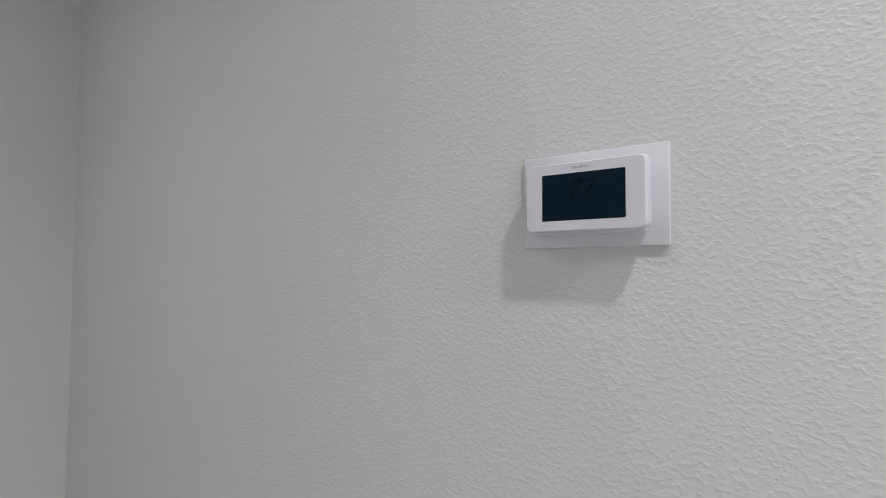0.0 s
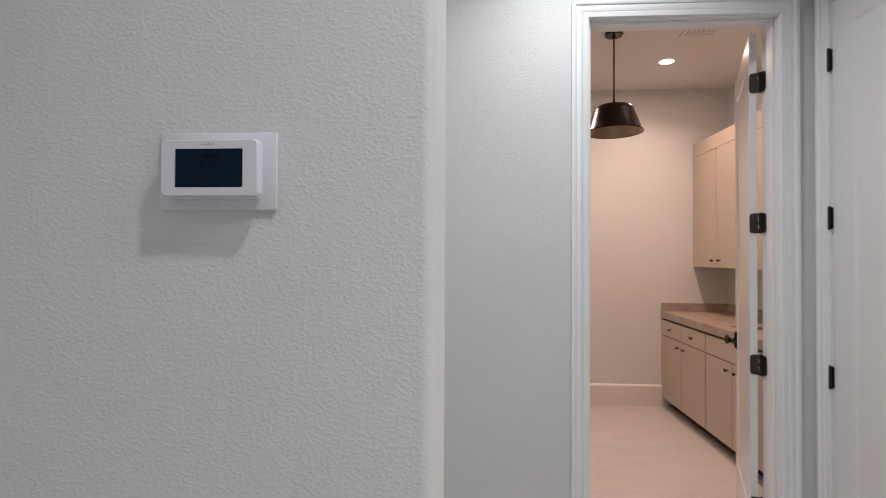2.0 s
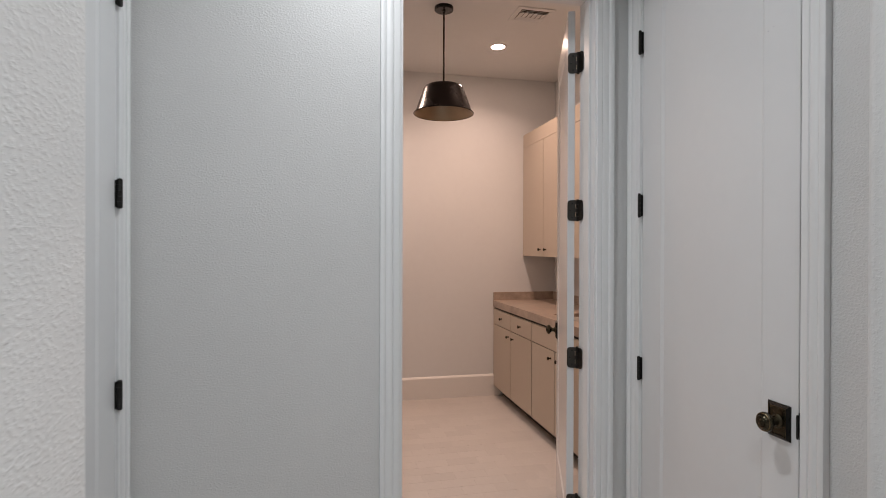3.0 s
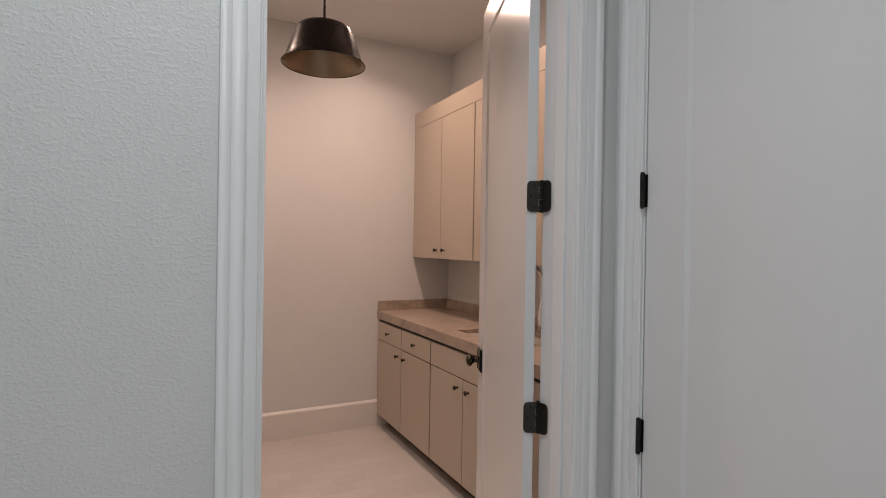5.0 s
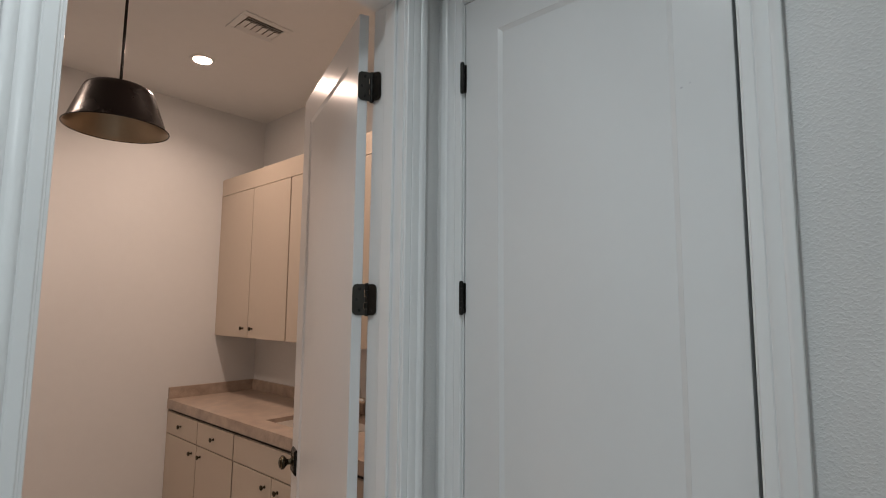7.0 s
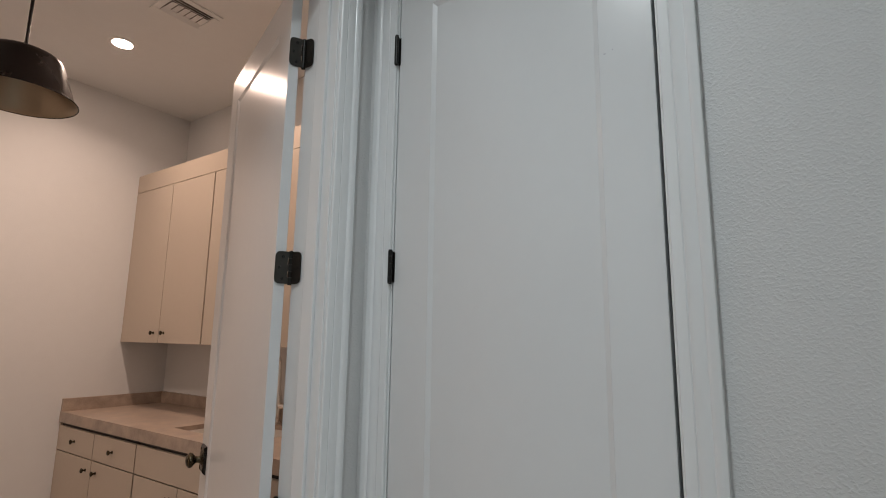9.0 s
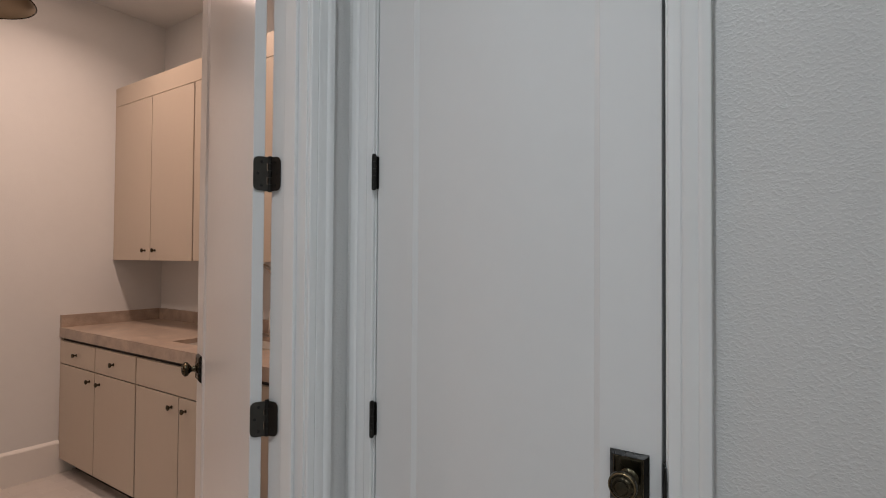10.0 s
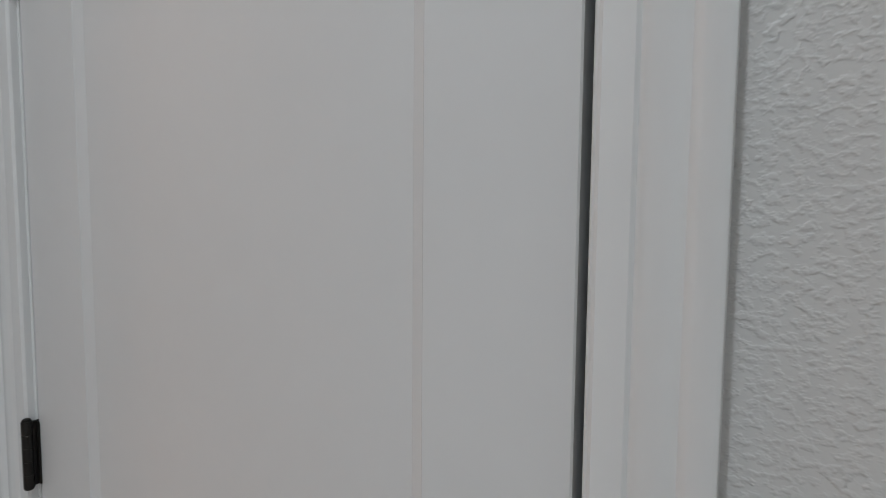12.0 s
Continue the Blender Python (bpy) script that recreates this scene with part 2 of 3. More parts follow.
# casing profile: (distance from the inner edge, thickness)
CASING = [(0.0, 0.0), (0.0, 0.008), (0.003, 0.011), (0.023, 0.0115), (0.026, 0.0095), (0.029, 0.012), (0.033, 0.0135),
          (0.048, 0.0145), (0.052, 0.0125), (0.055, 0.0125), (0.058, 0.0165), (0.062, 0.0185), (0.074, 0.0185), (0.077, 0.017),
          (0.078, 0.014), (0.078, 0.0)]


def casing(name, a0, a1, top, m, parent):
    """Mitred casing round an opening from a0 to a1, in the plane x-z, standing out towards -y, placed by m."""
    b = bmesh.new()
    rows = []
    for u, t in CASING:
        u *= 0.955
        rows.append([b.verts.new(m @ Vector(c)) for c in ((a0 - u, -t, 0), (a0 - u, -t, top + u), (a1 + u, -t, top + u), (a1 + u, -t, 0))])
    for p, q in zip(rows, rows[1:]):
        for i in range(3):
            b.faces.new((p[i], p[i + 1], q[i + 1], q[i]))
    return part(name, b, TRIM, parent, "", 35)


def jamb(a0, a1, top, depth, stop0, stop1, m, parent):
    """Door lining with stops; depth runs from 0 to depth along +y."""
    for nm, c in (("jamb", (a0 - 0.018, a0, 0, depth, 0, top)), ("jamb", (a1, a1 + 0.018, 0, depth, 0, top)),
                  ("jamb_head", (a0 - 0.018, a1 + 0.018, 0, depth, top, top + 0.018))):
        b = box(bmesh.new(), *c, 0.0012, 1)
        bmesh.ops.transform(b, matrix=m, verts=b.verts[:])
        part(nm, b, TRIM, parent)
    for nm, c in (("door_stop", (a0, a0 + 0.011, stop0, stop1, 0, top)), ("door_stop", (a1 - 0.011, a1, stop0, stop1, 0, top)),
                  ("door_stop", (a0 + 0.011, a1 - 0.011, stop0, stop1, top - 0.011, top))):
        b = box(bmesh.new(), *c, 0.002, 2)
        bmesh.ops.transform(b, matrix=m, verts=b.verts[:])
        part(nm, b, TRIM, parent)


def panel_door(w, h, th, stile, rail_top, rail_bot, mat_=None):
    """Slab in x 0..w, z 0..h, y 0..th, a flat recessed panel with a sloped edge on both faces."""
    b = bmesh.new()
    e = 0.0015
    steps = ((0.0, 0.0), (0.0010, 0.0010), (0.0118, 0.0056), (0.0124, 0.0060))

    def face_ring(y, d):
        rects = [(0.0, w, 0.0, h, y + d * e), (e, w - e, e, h - e, y)]
        rects += [(stile + u, w - stile - u, rail_bot + u, h - rail_top - u, y + d * v) for u, v in steps]
        loops = [[b.verts.new((x, yy, z)) for x, z in ((x0, z0), (x1, z0), (x1, z1), (x0, z1))] for x0, x1, z0, z1, yy in rects]
        for p, q in zip(loops, loops[1:]):
            for i in range(4):
                j = (i + 1) % 4
                b.faces.new((p[i], p[j], q[j], q[i]))
        b.faces.new(loops[-1])
        return loops[0]
    f = face_ring(0.0, 1)
    g = face_ring(th, -1)
    for i in range(4):
        j = (i + 1) % 4
        b.faces.new((f[i], f[j], g[j], g[i]))
    return b


def knob_set(parent, m, name="door_knob"):
    """Rosette with a sloping border and a sunk field, and a ringed round knob; the axis is -y, the door face is y = 0."""
    hx, hz = 0.0362, 0.0478

    def plate(name_, steps, mat_, parent_, label_):
        b = bmesh.new()
        loops = [[b.verts.new((sx * (hx - d), -y, sz * (hz - d))) for sx, sz in ((-1, -1), (1, -1), (1, 1), (-1, 1))] for d, y in steps]
        for p, q in zip(loops, loops[1:]):
            for i in range(4):
                b.faces.new((p[i], p[(i + 1) % 4], q[(i + 1) % 4], q[i]))
        b.faces.new(loops[0])
        b.faces.new(loops[-1])
        bmesh.ops.transform(b, matrix=m, verts=b.verts[:])
        return part(name_, b, mat_, parent_, label_, 20)

    rosette = plate("rosette", ((0.0, 0.0), (0.0, 0.0035), (0.0015, 0.0050), (0.0070, 0.0098), (0.0085, 0.0102), (0.0095, 0.0094), (0.0100, 0.0078)), DARK, parent, "blackened rosette with sloping border")
    plate("field", ((0.0106, 0.0076), (0.0106, 0.0082), (0.0125, 0.0090)), BRASS, rosette, "antique brass field of the rosette")
    b, t = bmesh.new(), 0.0006      # bright worn crest of the border
    ex, ez = hx - 0.0082, hz - 0.0082
    for c in ((-ex, ex, -ez, -ez + t), (-ex, ex, ez - t, ez), (-ex, -ex + t, -ez + t, ez - t), (ex - t, ex, -ez + t, ez - t)):
        box(b, c[0], c[1], -0.0106, -0.0098, c[2], c[3])
    bmesh.ops.transform(b, matrix=m, verts=b.verts[:])
    part("edge_line", b, EDGE, rosette, "worn bright brass edge")
    turn = m @ pose(0, 0, 0, 90)
    b = lathe(bmesh.new(), [(0, 0.0080), (0.0190, 0.0080), (0.0190, 0.0110), (0.0165, 0.0140), (0.0130, 0.0155), (0.0112, 0.020), (0.0110, 0.029), (0.0130, 0.0320),
                            (0.0165, 0.0335), (0.0172, 0.0350), (0.0165, 0.0365), (0.0160, 0.0370), (0.0215, 0.0385), (0.0252, 0.0425), (0.0266, 0.0475), (0.0258, 0.0520),
                            (0.0236, 0.0548), (0.0212, 0.0556), (0.0204, 0.0548), (0.0198, 0.0550), (0.0190, 0.0575), (0.0165, 0.0600), (0.0138, 0.0606),
                            (0.0126, 0.0596), (0.0120, 0.0598), (0.0112, 0.0612), (0.0070, 0.0626), (0, 0.0630)], turn, 40)
    knob = part(name, b, BRASS, parent, "antique brass ringed round knob", 28)
    part("ring", lathe(bmesh.new(), [(0.0240, 0.0541), (0.0246, 0.0547), (0.0238, 0.0555), (0.0226, 0.0556)], turn, 40), EDGE, knob, "worn bright brass ring", 35)


HINGE_TOPS = (2.267, 1.627, 0.987, 0.347)


def barrel(b, x, y, z0, z1, r=0.0066):
    """Five close knuckles on a pin with small button tips."""
    n = 5
    for i in range(n):
        a, c = z0 + (z1 - z0) * i / n, z0 + (z1 - z0) * (i + 1) / n
        lathe(b, [(0, a + 0.0002), (r - 0.0003, a + 0.0002), (r, a + 0.0006), (r, c - 0.0006), (r - 0.0003, c - 0.0002), (0, c - 0.0002)], pose(x, y, 0), 16)
    lathe(b, [(0, z1), (r * 0.85, z1), (r * 0.8, z1 + 0.0022), (r * 0.5, z1 + 0.0034), (0, z1 + 0.0036)], pose(x, y, 0), 16)
    lathe(b, [(0, z0 - 0.003), (r * 0.5, z0 - 0.0028), (r * 0.8, z0 - 0.0018), (r * 0.85, z0), (0, z0)], pose(x, y, 0), 16)


def leaf(m, tabs, w, h=0.089, th=0.002, r=0.014):
    """Hinge leaf in the plane x-z, x from 0 to w, outer corners rounded; only the knuckles listed in tabs reach the barrel at x = 0."""
    inner, k = 0.0083, h / 5
    pts = rounded([(inner, 0), (w, 0), (w, h), (inner, h)], (0, r, r, 0), 5)
    for i in reversed(range(5)):
        if i in tabs:
            pts += [(inner, (i + 1) * k - 0.0005), (0, (i + 1) * k - 0.0005), (0, i * k + 0.0005), (inner, i * k + 0.0005)]
    b = bmesh.new()
    prism(b, pts, 0, th)
    bmesh.ops.transform(b, matrix=m @ pose(0, 0, 0, 90), verts=b.verts[:])
    return b


def screws(m, parent, w=0.033, h=0.089):
    for x, z in ((w * 0.5, 0.014), (w * 0.72, h / 2), (w * 0.5, h - 0.014)):
        s = lathe(bmesh.new(), [(0, 0.0022), (0.0016, 0.0022), (0.002, 0.003), (0.0038, 0.0028), (0.0042, 0.002)], m @ pose(x, 0, z, 90), 14)
        part("screw", s, SCREW, parent)


# closet door and its mirror image on the west wall
def side_door(name, m, label, knob=True, r=0.0062):
    """Closed door; local x runs along the wall from the hinge, the face looks to -y, the wall face is y = 0."""
    door = tagged(thing(name, label, "door"), kind="structure")
    casing("casing", -0.005, 0.7115, HEAD, m, door)
    jamb(-0.002, 0.7070, HEAD - 0.004, 0.115, 0.055, 0.070, m, door)
    b = panel_door(0.6985, 2.445, 0.035, 0.116, 0.118, 0.235)
    bmesh.ops.transform(b, matrix=m @ Matrix.Translation((0.002, 0.0, 0.010)), verts=b.verts[:])
    slab = part("door_slab", b, DOOR, door, "white flat-panel door slab")
    for top in HINGE_TOPS:
        b = bmesh.new()
        barrel(b, -0.0008, -0.0120, top - 0.089, top, r)
        box(b, -0.0020, 0.0018, -0.010, 0.004, top - 0.087, top - 0.002)
        box(b, 0.0018, 0.0068, -0.0025, -0.0003, top - 0.087, top - 0.003, 0.0006, 1)
        bmesh.ops.transform(b, matrix=m, verts=b.verts[:])
        part("hinge", b, BLACK, door, "dark bronze hinge barrel", 30)
    if knob:
        knob_set(door, m @ pose(0.6425, 0.0, 0.9455))
        b = box(bmesh.new(), 0.7025, 0.7068, -0.0035, 0.02, 0.915, 0.985, 0.001, 1)
        box(b, 0.7066, 0.7108, -0.0135, -0.0115, 0.918, 0.982, 0.0008, 1)
        box(b, 0.7052, 0.7070, -0.0130, -0.0030, 0.920, 0.980)
        bmesh.ops.transform(b, matrix=m, verts=b.verts[:])
        part("strike_plate", b, BLACK, door, "dark bronze strike plate with curved lip")
    return door


closet_door = side_door("door_1", pose(CX, 0, 0, 0, 0, -90), "closed white flat-panel closet door with bronze hardware")
for cy, cz, w_, h_ in ((-0.5977, 2.0259, 0.0014, 0.0032), (-0.6151, 2.0317, 0.0012, 0.0016)):      # chipped paint
    pts = [(w_ * math.cos(k * math.tau / 7) * (1 + 0.3 * math.sin(3 * k)), h_ * math.sin(k * math.tau / 7)) for k in range(7)]
    part("paint_chip", prism(bmesh.new(), pts, 0, 0.0004, pose(CX, cy, cz) @ pose(0, 0, 0, 0, -90)), GREY, closet_door, "small grey paint chip")
side_door("door_2", pose(WX, 0, 0, 0, 0, -90) @ Matrix.Diagonal((1, -1, 1, 1)), "closed white door in the vestibule side wall", False, 0.0085)

# laundry doorway, door swung open into the laundry
frame_thing = tagged(thing("door_frame", "white stepped casing around the laundry doorway", "door frame"), kind="structure")
casing("casing", JL - 0.005, JR + 0.005, HEAD, pose(0, LY0, 0), frame_thing)
casing("casing", -JR - 0.005 + 0.0, -JL + 0.005, HEAD, pose(0, LY1, 0, 0, 0, 180), frame_thing)
jamb(JL, JR, HEAD - 0.004, LY1 - LY0, 0.030, 0.072, pose(0, LY0, 0), frame_thing)

SWING = 21.6
LDOOR_W, LDOOR_T = 0.782, 0.030
hinge_corner = Vector((-0.1814, 0.2514))
ldoor = tagged(thing("door_3", "white flat-panel laundry door standing open", "door"), kind="structure")
# local x along the door from the hinge edge, y = 0 the face that looks west
dm = pose(hinge_corner.x, hinge_corner.y, 0.012, 0, 0, 90 - SWING) @ Matrix.Diagonal((1, -1, 1, 1))
b = panel_door(LDOOR_W, 2.425, LDOOR_T, 0.116, 0.118, 0.235)
bmesh.ops.transform(b, matrix=dm, verts=b.verts[:])
part("door_slab", b, DOOR, ldoor, "white flat-panel door slab")
PIVOT = Vector((-0.1428, 0.2338))
out = hinge_corner - PIVOT
to_door = pose(0, 0, 0, 0, 0, math.degrees(math.atan2(out.y, out.x)))
to_jamb = pose(0, 0, 0, 0, 0, math.degrees(math.atan2(0.200 - PIVOT.y, JR - 0.0026 - PIVOT.x)))
for top in (2.256, 1.621, 0.986, 0.351):
    at = Matrix.Translation((PIVOT.x, PIVOT.y, top - 0.089))
    b = bmesh.new()
    barrel(b, PIVOT.x, PIVOT.y, top - 0.089, top)
    hg = part("hinge", b, BLACK, ldoor, "dark bronze butt hinge with rounded leaves", 30)
    lm, jm = at @ to_door @ Matrix.Translation((0, 0.0035, 0)), at @ to_jamb
    part("hinge_leaf", leaf(lm, (0, 2, 4), out.length), LEAF, hg, "olive-bronze leaf screwed to the door edge", 30)
    part("hinge_leaf", leaf(jm, (1, 3), 0.036), BLACK, hg, "", 30)
    screws(lm @ pose(0, -0.002, 0) @ Matrix.Diagonal((1, -1, 1, 1)), hg, out.length)
    screws(jm, hg, 0.036)
knob_set(ldoor, dm @ pose(LDOOR_W - 0.062, 0, 0.936))
b = box(bmesh.new(), LDOOR_W - 0.001, LDOOR_W + 0.001, 0.005, LDOOR_T - 0.005, 0.905, 0.965)
bmesh.ops.transform(b, matrix=dm, verts=b.verts[:])
part("latch_plate", b, BLACK, ldoor)


def baseboard(name, a, b_, inward, h=0.205, t=0.016):
    """Board with a sloped top edge along the wall line a to b_; inward points into the room."""
    a, b_, n_ = Vector((*a, 0)), Vector((*b_, 0)), Vector((*inward, 0))
    b = bmesh.new()
    prof = ((0, 0), (t, 0), (t, h - 0.020), (t - 0.002, h - 0.014), (0.006, h - 0.003), (0.003, h), (0, h))
    ends = [[b.verts.new(p + n_ * u + Vector((0, 0, z))) for u, z in prof] for p in (a, b_)]
    k = len(prof)
    for q in range(k):
        b.faces.new((ends[0][q], ends[0][(q + 1) % k], ends[1][(q + 1) % k], ends[1][q]))
    for e in ends:
        b.faces.new(e)
    return structure(name, b, BASE, "tall painted baseboard with a sloped top edge")


baseboard("baseboard_north", (LX0 + 0.016, LY2), (0.43, LY2), (0, -1))
baseboard("baseboard_laundry_west", (LX0, LY1), (LX0, LY2), (1, 0))
baseboard("baseboard_laundry_south", (LX0 + 0.016, LY1), (JL - 0.085, LY1), (0, 1))
baseboard("baseboard_thermostat", (HW, PIER_S), (PIER_X - 0.03, PIER_S), (0, -1))

# ---- laundry cabinets ----
FX, BX = 0.372, LX1
UX = 0.669


def cab_knob(parent, x, y, z):
    k = lathe(bmesh.new(), [(0, 0), (0.0085, 0), (0.0085, 0.002), (0.005, 0.0045), (0.0045, 0.012), (0.0065, 0.0145), (0.0115, 0.0165),
                            (0.0135, 0.020), (0.0128, 0.0235), (0.008, 0.026), (0, 0.0265)], pose(x, y, z, 0, -90), 20)
    return part("knob", k, BRASS, parent, "small dark bronze round knob", 35)


def slab_front(x, y0, y1, z0, z1):
    return box(bmesh.new(), x - 0.019, x, y0 + 0.0034, y1 - 0.0034, z0, z1, 0.0012, 2)


def base_unit(y0, y1, drawers, label):
    unit = thing("base_cabinet", label, "cabinet", "base cabinets", pose(0, 0, 0))
    b = bmesh.new()
    box(b, FX + 0.001, BX - 0.003, y0 + 0.001, y1 - 0.001, 0.095, 0.845)
    part("body", b, CABINET, unit)
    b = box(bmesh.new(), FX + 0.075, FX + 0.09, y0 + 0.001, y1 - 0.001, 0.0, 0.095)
    part("toe_kick", b, GAP_SHADE_KICK, unit, "dark recessed toe kick")
    # dark strip colours in the shade below the worktop
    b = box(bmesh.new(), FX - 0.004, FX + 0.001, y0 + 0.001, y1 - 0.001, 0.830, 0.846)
    part("reveal_shade", b, GAP_SHADE_KICK, unit, "dark strip painted as shade under the worktop")
    # dark sheet behind the fronts paints in the shade of their gaps
    part("gap_shade", box(bmesh.new(), FX - 0.003, FX, y0 + 0.002, y1 - 0.002, 0.10, 0.829), GAP_SHADE_KICK, unit, "dark sheet painted as shade in the gaps between fronts")
    mid = (y0 + y1) / 2
    if drawers:
        for a, c in ((y0, mid), (mid, y1)):
            d = part("drawer_front", slab_front(FX, a, c, 0.691, 0.829), CABINET, unit)
            cab_knob(d, FX - 0.019, (a + c) / 2 + 0.01, 0.760)
    else:
        part("false_front", slab_front(FX, y0, y1, 0.691, 0.829), CABINET, unit)
    for a, c, k in ((y0, mid, mid - 0.062), (mid, y1, mid + 0.062)):
        d = part("door", slab_front(FX, a + (0.0018 if a == y0 else 0), c - (0.0018 if c == y1 else 0), 0.097, 0.6845), CABINET, unit)
        cab_knob(d, FX - 0.019, k, 0.628)
    return unit


def wall_unit(y0, y1, label):
    unit = thing("wall_cabinet", label, "cabinet", "wall cabinets", pose(0, 0, 0))
    b = bmesh.new()
    box(b, UX + 0.001, BX - 0.003, y0 + 0.001, y1 - 0.001, 1.337, 2.495)
    part("body", b, CABINET, unit)
    # shade between the doors, painted in as a dark sheet
    part("gap_shade", box(bmesh.new(), UX - 0.003, UX, y0 + 0.002, y1 - 0.002, 1.342, 2.37), GAP_SHADE_KICK, unit, "dark sheet painted as shade in the gaps between fronts")
    mid = (y0 + y1) / 2
    for a, c, k in ((y0, mid, mid - 0.062), (mid, y1, mid + 0.062)):
        d = part("door", slab_front(UX, a + (0.0018 if a == y0 else 0), c - (0.0018 if c == y1 else 0), 1.335, 2.372), CABINET, unit)
        cab_knob(d, UX - 0.019, k, 1.398)
    return unit


RUN = [(1.964, 2.912, True), (1.130, 1.960, False), (0.300, 1.126, True)]
for y0, y1, dr in RUN:
    base_unit(y0, y1, dr, "beige flat-front base cabinet with small bronze knobs")
    wall_unit(y0, y1, "beige flat-front wall cabinet with bronze knobs")
for nm, x0, z0, z1 in (("base_filler", FX - 0.016, 0.0, 0.846), ("wall_filler", UX - 0.016, 1.337, 2.500)):
    part_ob = part(nm, box(bmesh.new(), x0, x0 + 0.06, 2.9145, LY2 - 0.001, z0, z1, 0.001, 1), CABINET)
    tagged(part_ob, "beige painted cabinet filler strip against the wall", "filler")

tagged(part("cabinet_top_rail", box(bmesh.new(), UX - 0.019, UX + 0.0005, RUN[2][0], 2.913, 2.375, 2.500, 0.0015, 2), CABINET),
       "beige painted rail above the wall cabinets", "cabinet rail")

# worktop with a sink cut-out, and splashbacks
SX0, SX1, SY0, SY1 = 0.475, 0.865, 1.22, 1.838
top = thing("worktop", "beige stone worktop with low splashback", "worktop")
CT0, CT1 = 0.849, 0.910
b = bmesh.new()
X0, X1, Y0, Y1 = 0.350, LX1 - 0.002, 0.298, LY2 - 0.002
xs, ys = (X0, SX0, SX1, X1), (Y0, SY0, SY1, Y1)
vt = {}
for zi, z in enumerate((CT0, CT1)):
    for i, x in enumerate(xs):
        for j, y in enumerate(ys):
            vt[i, j, zi] = b.verts.new((x, y, z))
for i in range(3):
    for j in range(3):
        if (i, j) != (1, 1):
            for zi in (0, 1):
                b.faces.new([vt[a] for a in ((i, j, zi), (i + 1, j, zi), (i + 1, j + 1, zi), (i, j + 1, zi))])
for i in range(3):
    for j in (0, 3):
        b.faces.new([vt[a] for a in ((i, j, 0), (i + 1, j, 0), (i + 1, j, 1), (i, j, 1))])
        b.faces.new([vt[a] for a in ((j, i, 0), (j, i + 1, 0), (j, i + 1, 1), (j, i, 1))])
for p, q in (((1, 1), (2, 1)), ((2, 1), (2, 2)), ((2, 2), (1, 2)), ((1, 2), (1, 1))):
    b.faces.new([vt[a] for a in ((*p, 0), (*q, 0), (*q, 1), (*p, 1))])
edge = [e for e in b.edges if e.is_manifold and e.calc_face_angle(0) > 1]
bmesh.ops.bevel(b, geom=edge, offset=0.002, segments=2, profile=0.5, affect="EDGES")
part("slab", b, STONE, top)
part("splashback", box(bmesh.new(), X0 + 0.002, X1 - 0.02, Y1 - 0.02, Y1, CT1, 0.987, 0.0015, 2), STONE, top)
part("splashback", box(bmesh.new(), X1 - 0.0195, X1, Y0, Y1, CT1, 0.987, 0.0015, 2), STONE, top)
sink = thing("sink", "white undermount sink set in the worktop", "sink")
b = bmesh.new()
o = rounded([(SX0 + 0.003, SY0 + 0.003), (SX1 - 0.003, SY0 + 0.003), (SX1 - 0.003, SY1 - 0.003), (SX0 + 0.003, SY1 - 0.003)], (0.03,) * 4, 5)
n_ = len(o)
mx, my = (SX0 + SX1) / 2, (SY0 + SY1) / 2
loops = []
for z, s in ((CT1 - 0.024, 1.0), (0.70, 0.98), (0.67, 0.93), (0.662, 0.2), (0.660, 0.08)):
    loops.append([b.verts.new((mx + (x - mx) * s, my + (y - my) * s, z)) for x, y in o])
for p, q in zip(loops, loops[1:]):
    for i in range(n_):
        b.faces.new((p[i], p[(i + 1) % n_], q[(i + 1) % n_], q[i]))
b.faces.new(loops[-1])
part("basin", b, PORCELAIN, sink, "", 40)

# tall tap behind the sink
TX, TY = 0.905, 1.560
tap = thing("faucet", "brushed nickel gooseneck faucet with side handle", "faucet", m=pose(TX, TY, 0))
part("body", lathe(bmesh.new(), [(0, CT1), (0.031, CT1), (0.031, CT1 + 0.006), (0.0265, CT1 + 0.010), (0.0255, 1.015), (0.021, 1.050), (0.0145, 1.085), (0.012, 1.110), (0, 1.110)], None, 28), NICKEL, tap, "", 35)
b = bmesh.new()
line = [Vector((0, 0, 1.065)), Vector((0, 0, 1.150)), Vector((0, 0, 1.225))]
line += [Vector((-0.09 + 0.09 * math.cos(a), 0, 1.225 + 0.09 * math.sin(a))) for a in (i * math.pi / 12 for i in range(1, 13))] + [Vector((-0.18, 0, 1.15))]
rings = []
for i, p in enumerate(line):
    d = (line[min(i + 1, len(line) - 1)] - line[max(i - 1, 0)]).normalized()
    side = d.cross(Vector((0, 1, 0)))
    rad = 0.0115 - 0.002 * i / len(line)
    rings.append([b.verts.new(p + side * rad * math.cos(a) + Vector((0, 1, 0)) * rad * math.sin(a)) for a in (k * math.tau / 16 for k in range(16))])
for p, q in zip(rings, rings[1:]):
    for i in range(16):
        b.faces.new((p[i], p[(i + 1) % 16], q[(i + 1) % 16], q[i]))
b.faces.new(rings[-1])
part("spout", b, NICKEL, tap, "", 40)
part("handle", lathe(bmesh.new(), [(0, 0.020), (0.0165, 0.020), (0.0165, 0.052), (0.018, 0.054), (0.018, 0.070), (0.015, 0.074), (0, 0.074)], pose(0, 0, 1.005, 90), 24), NICKEL, tap, "", 35)

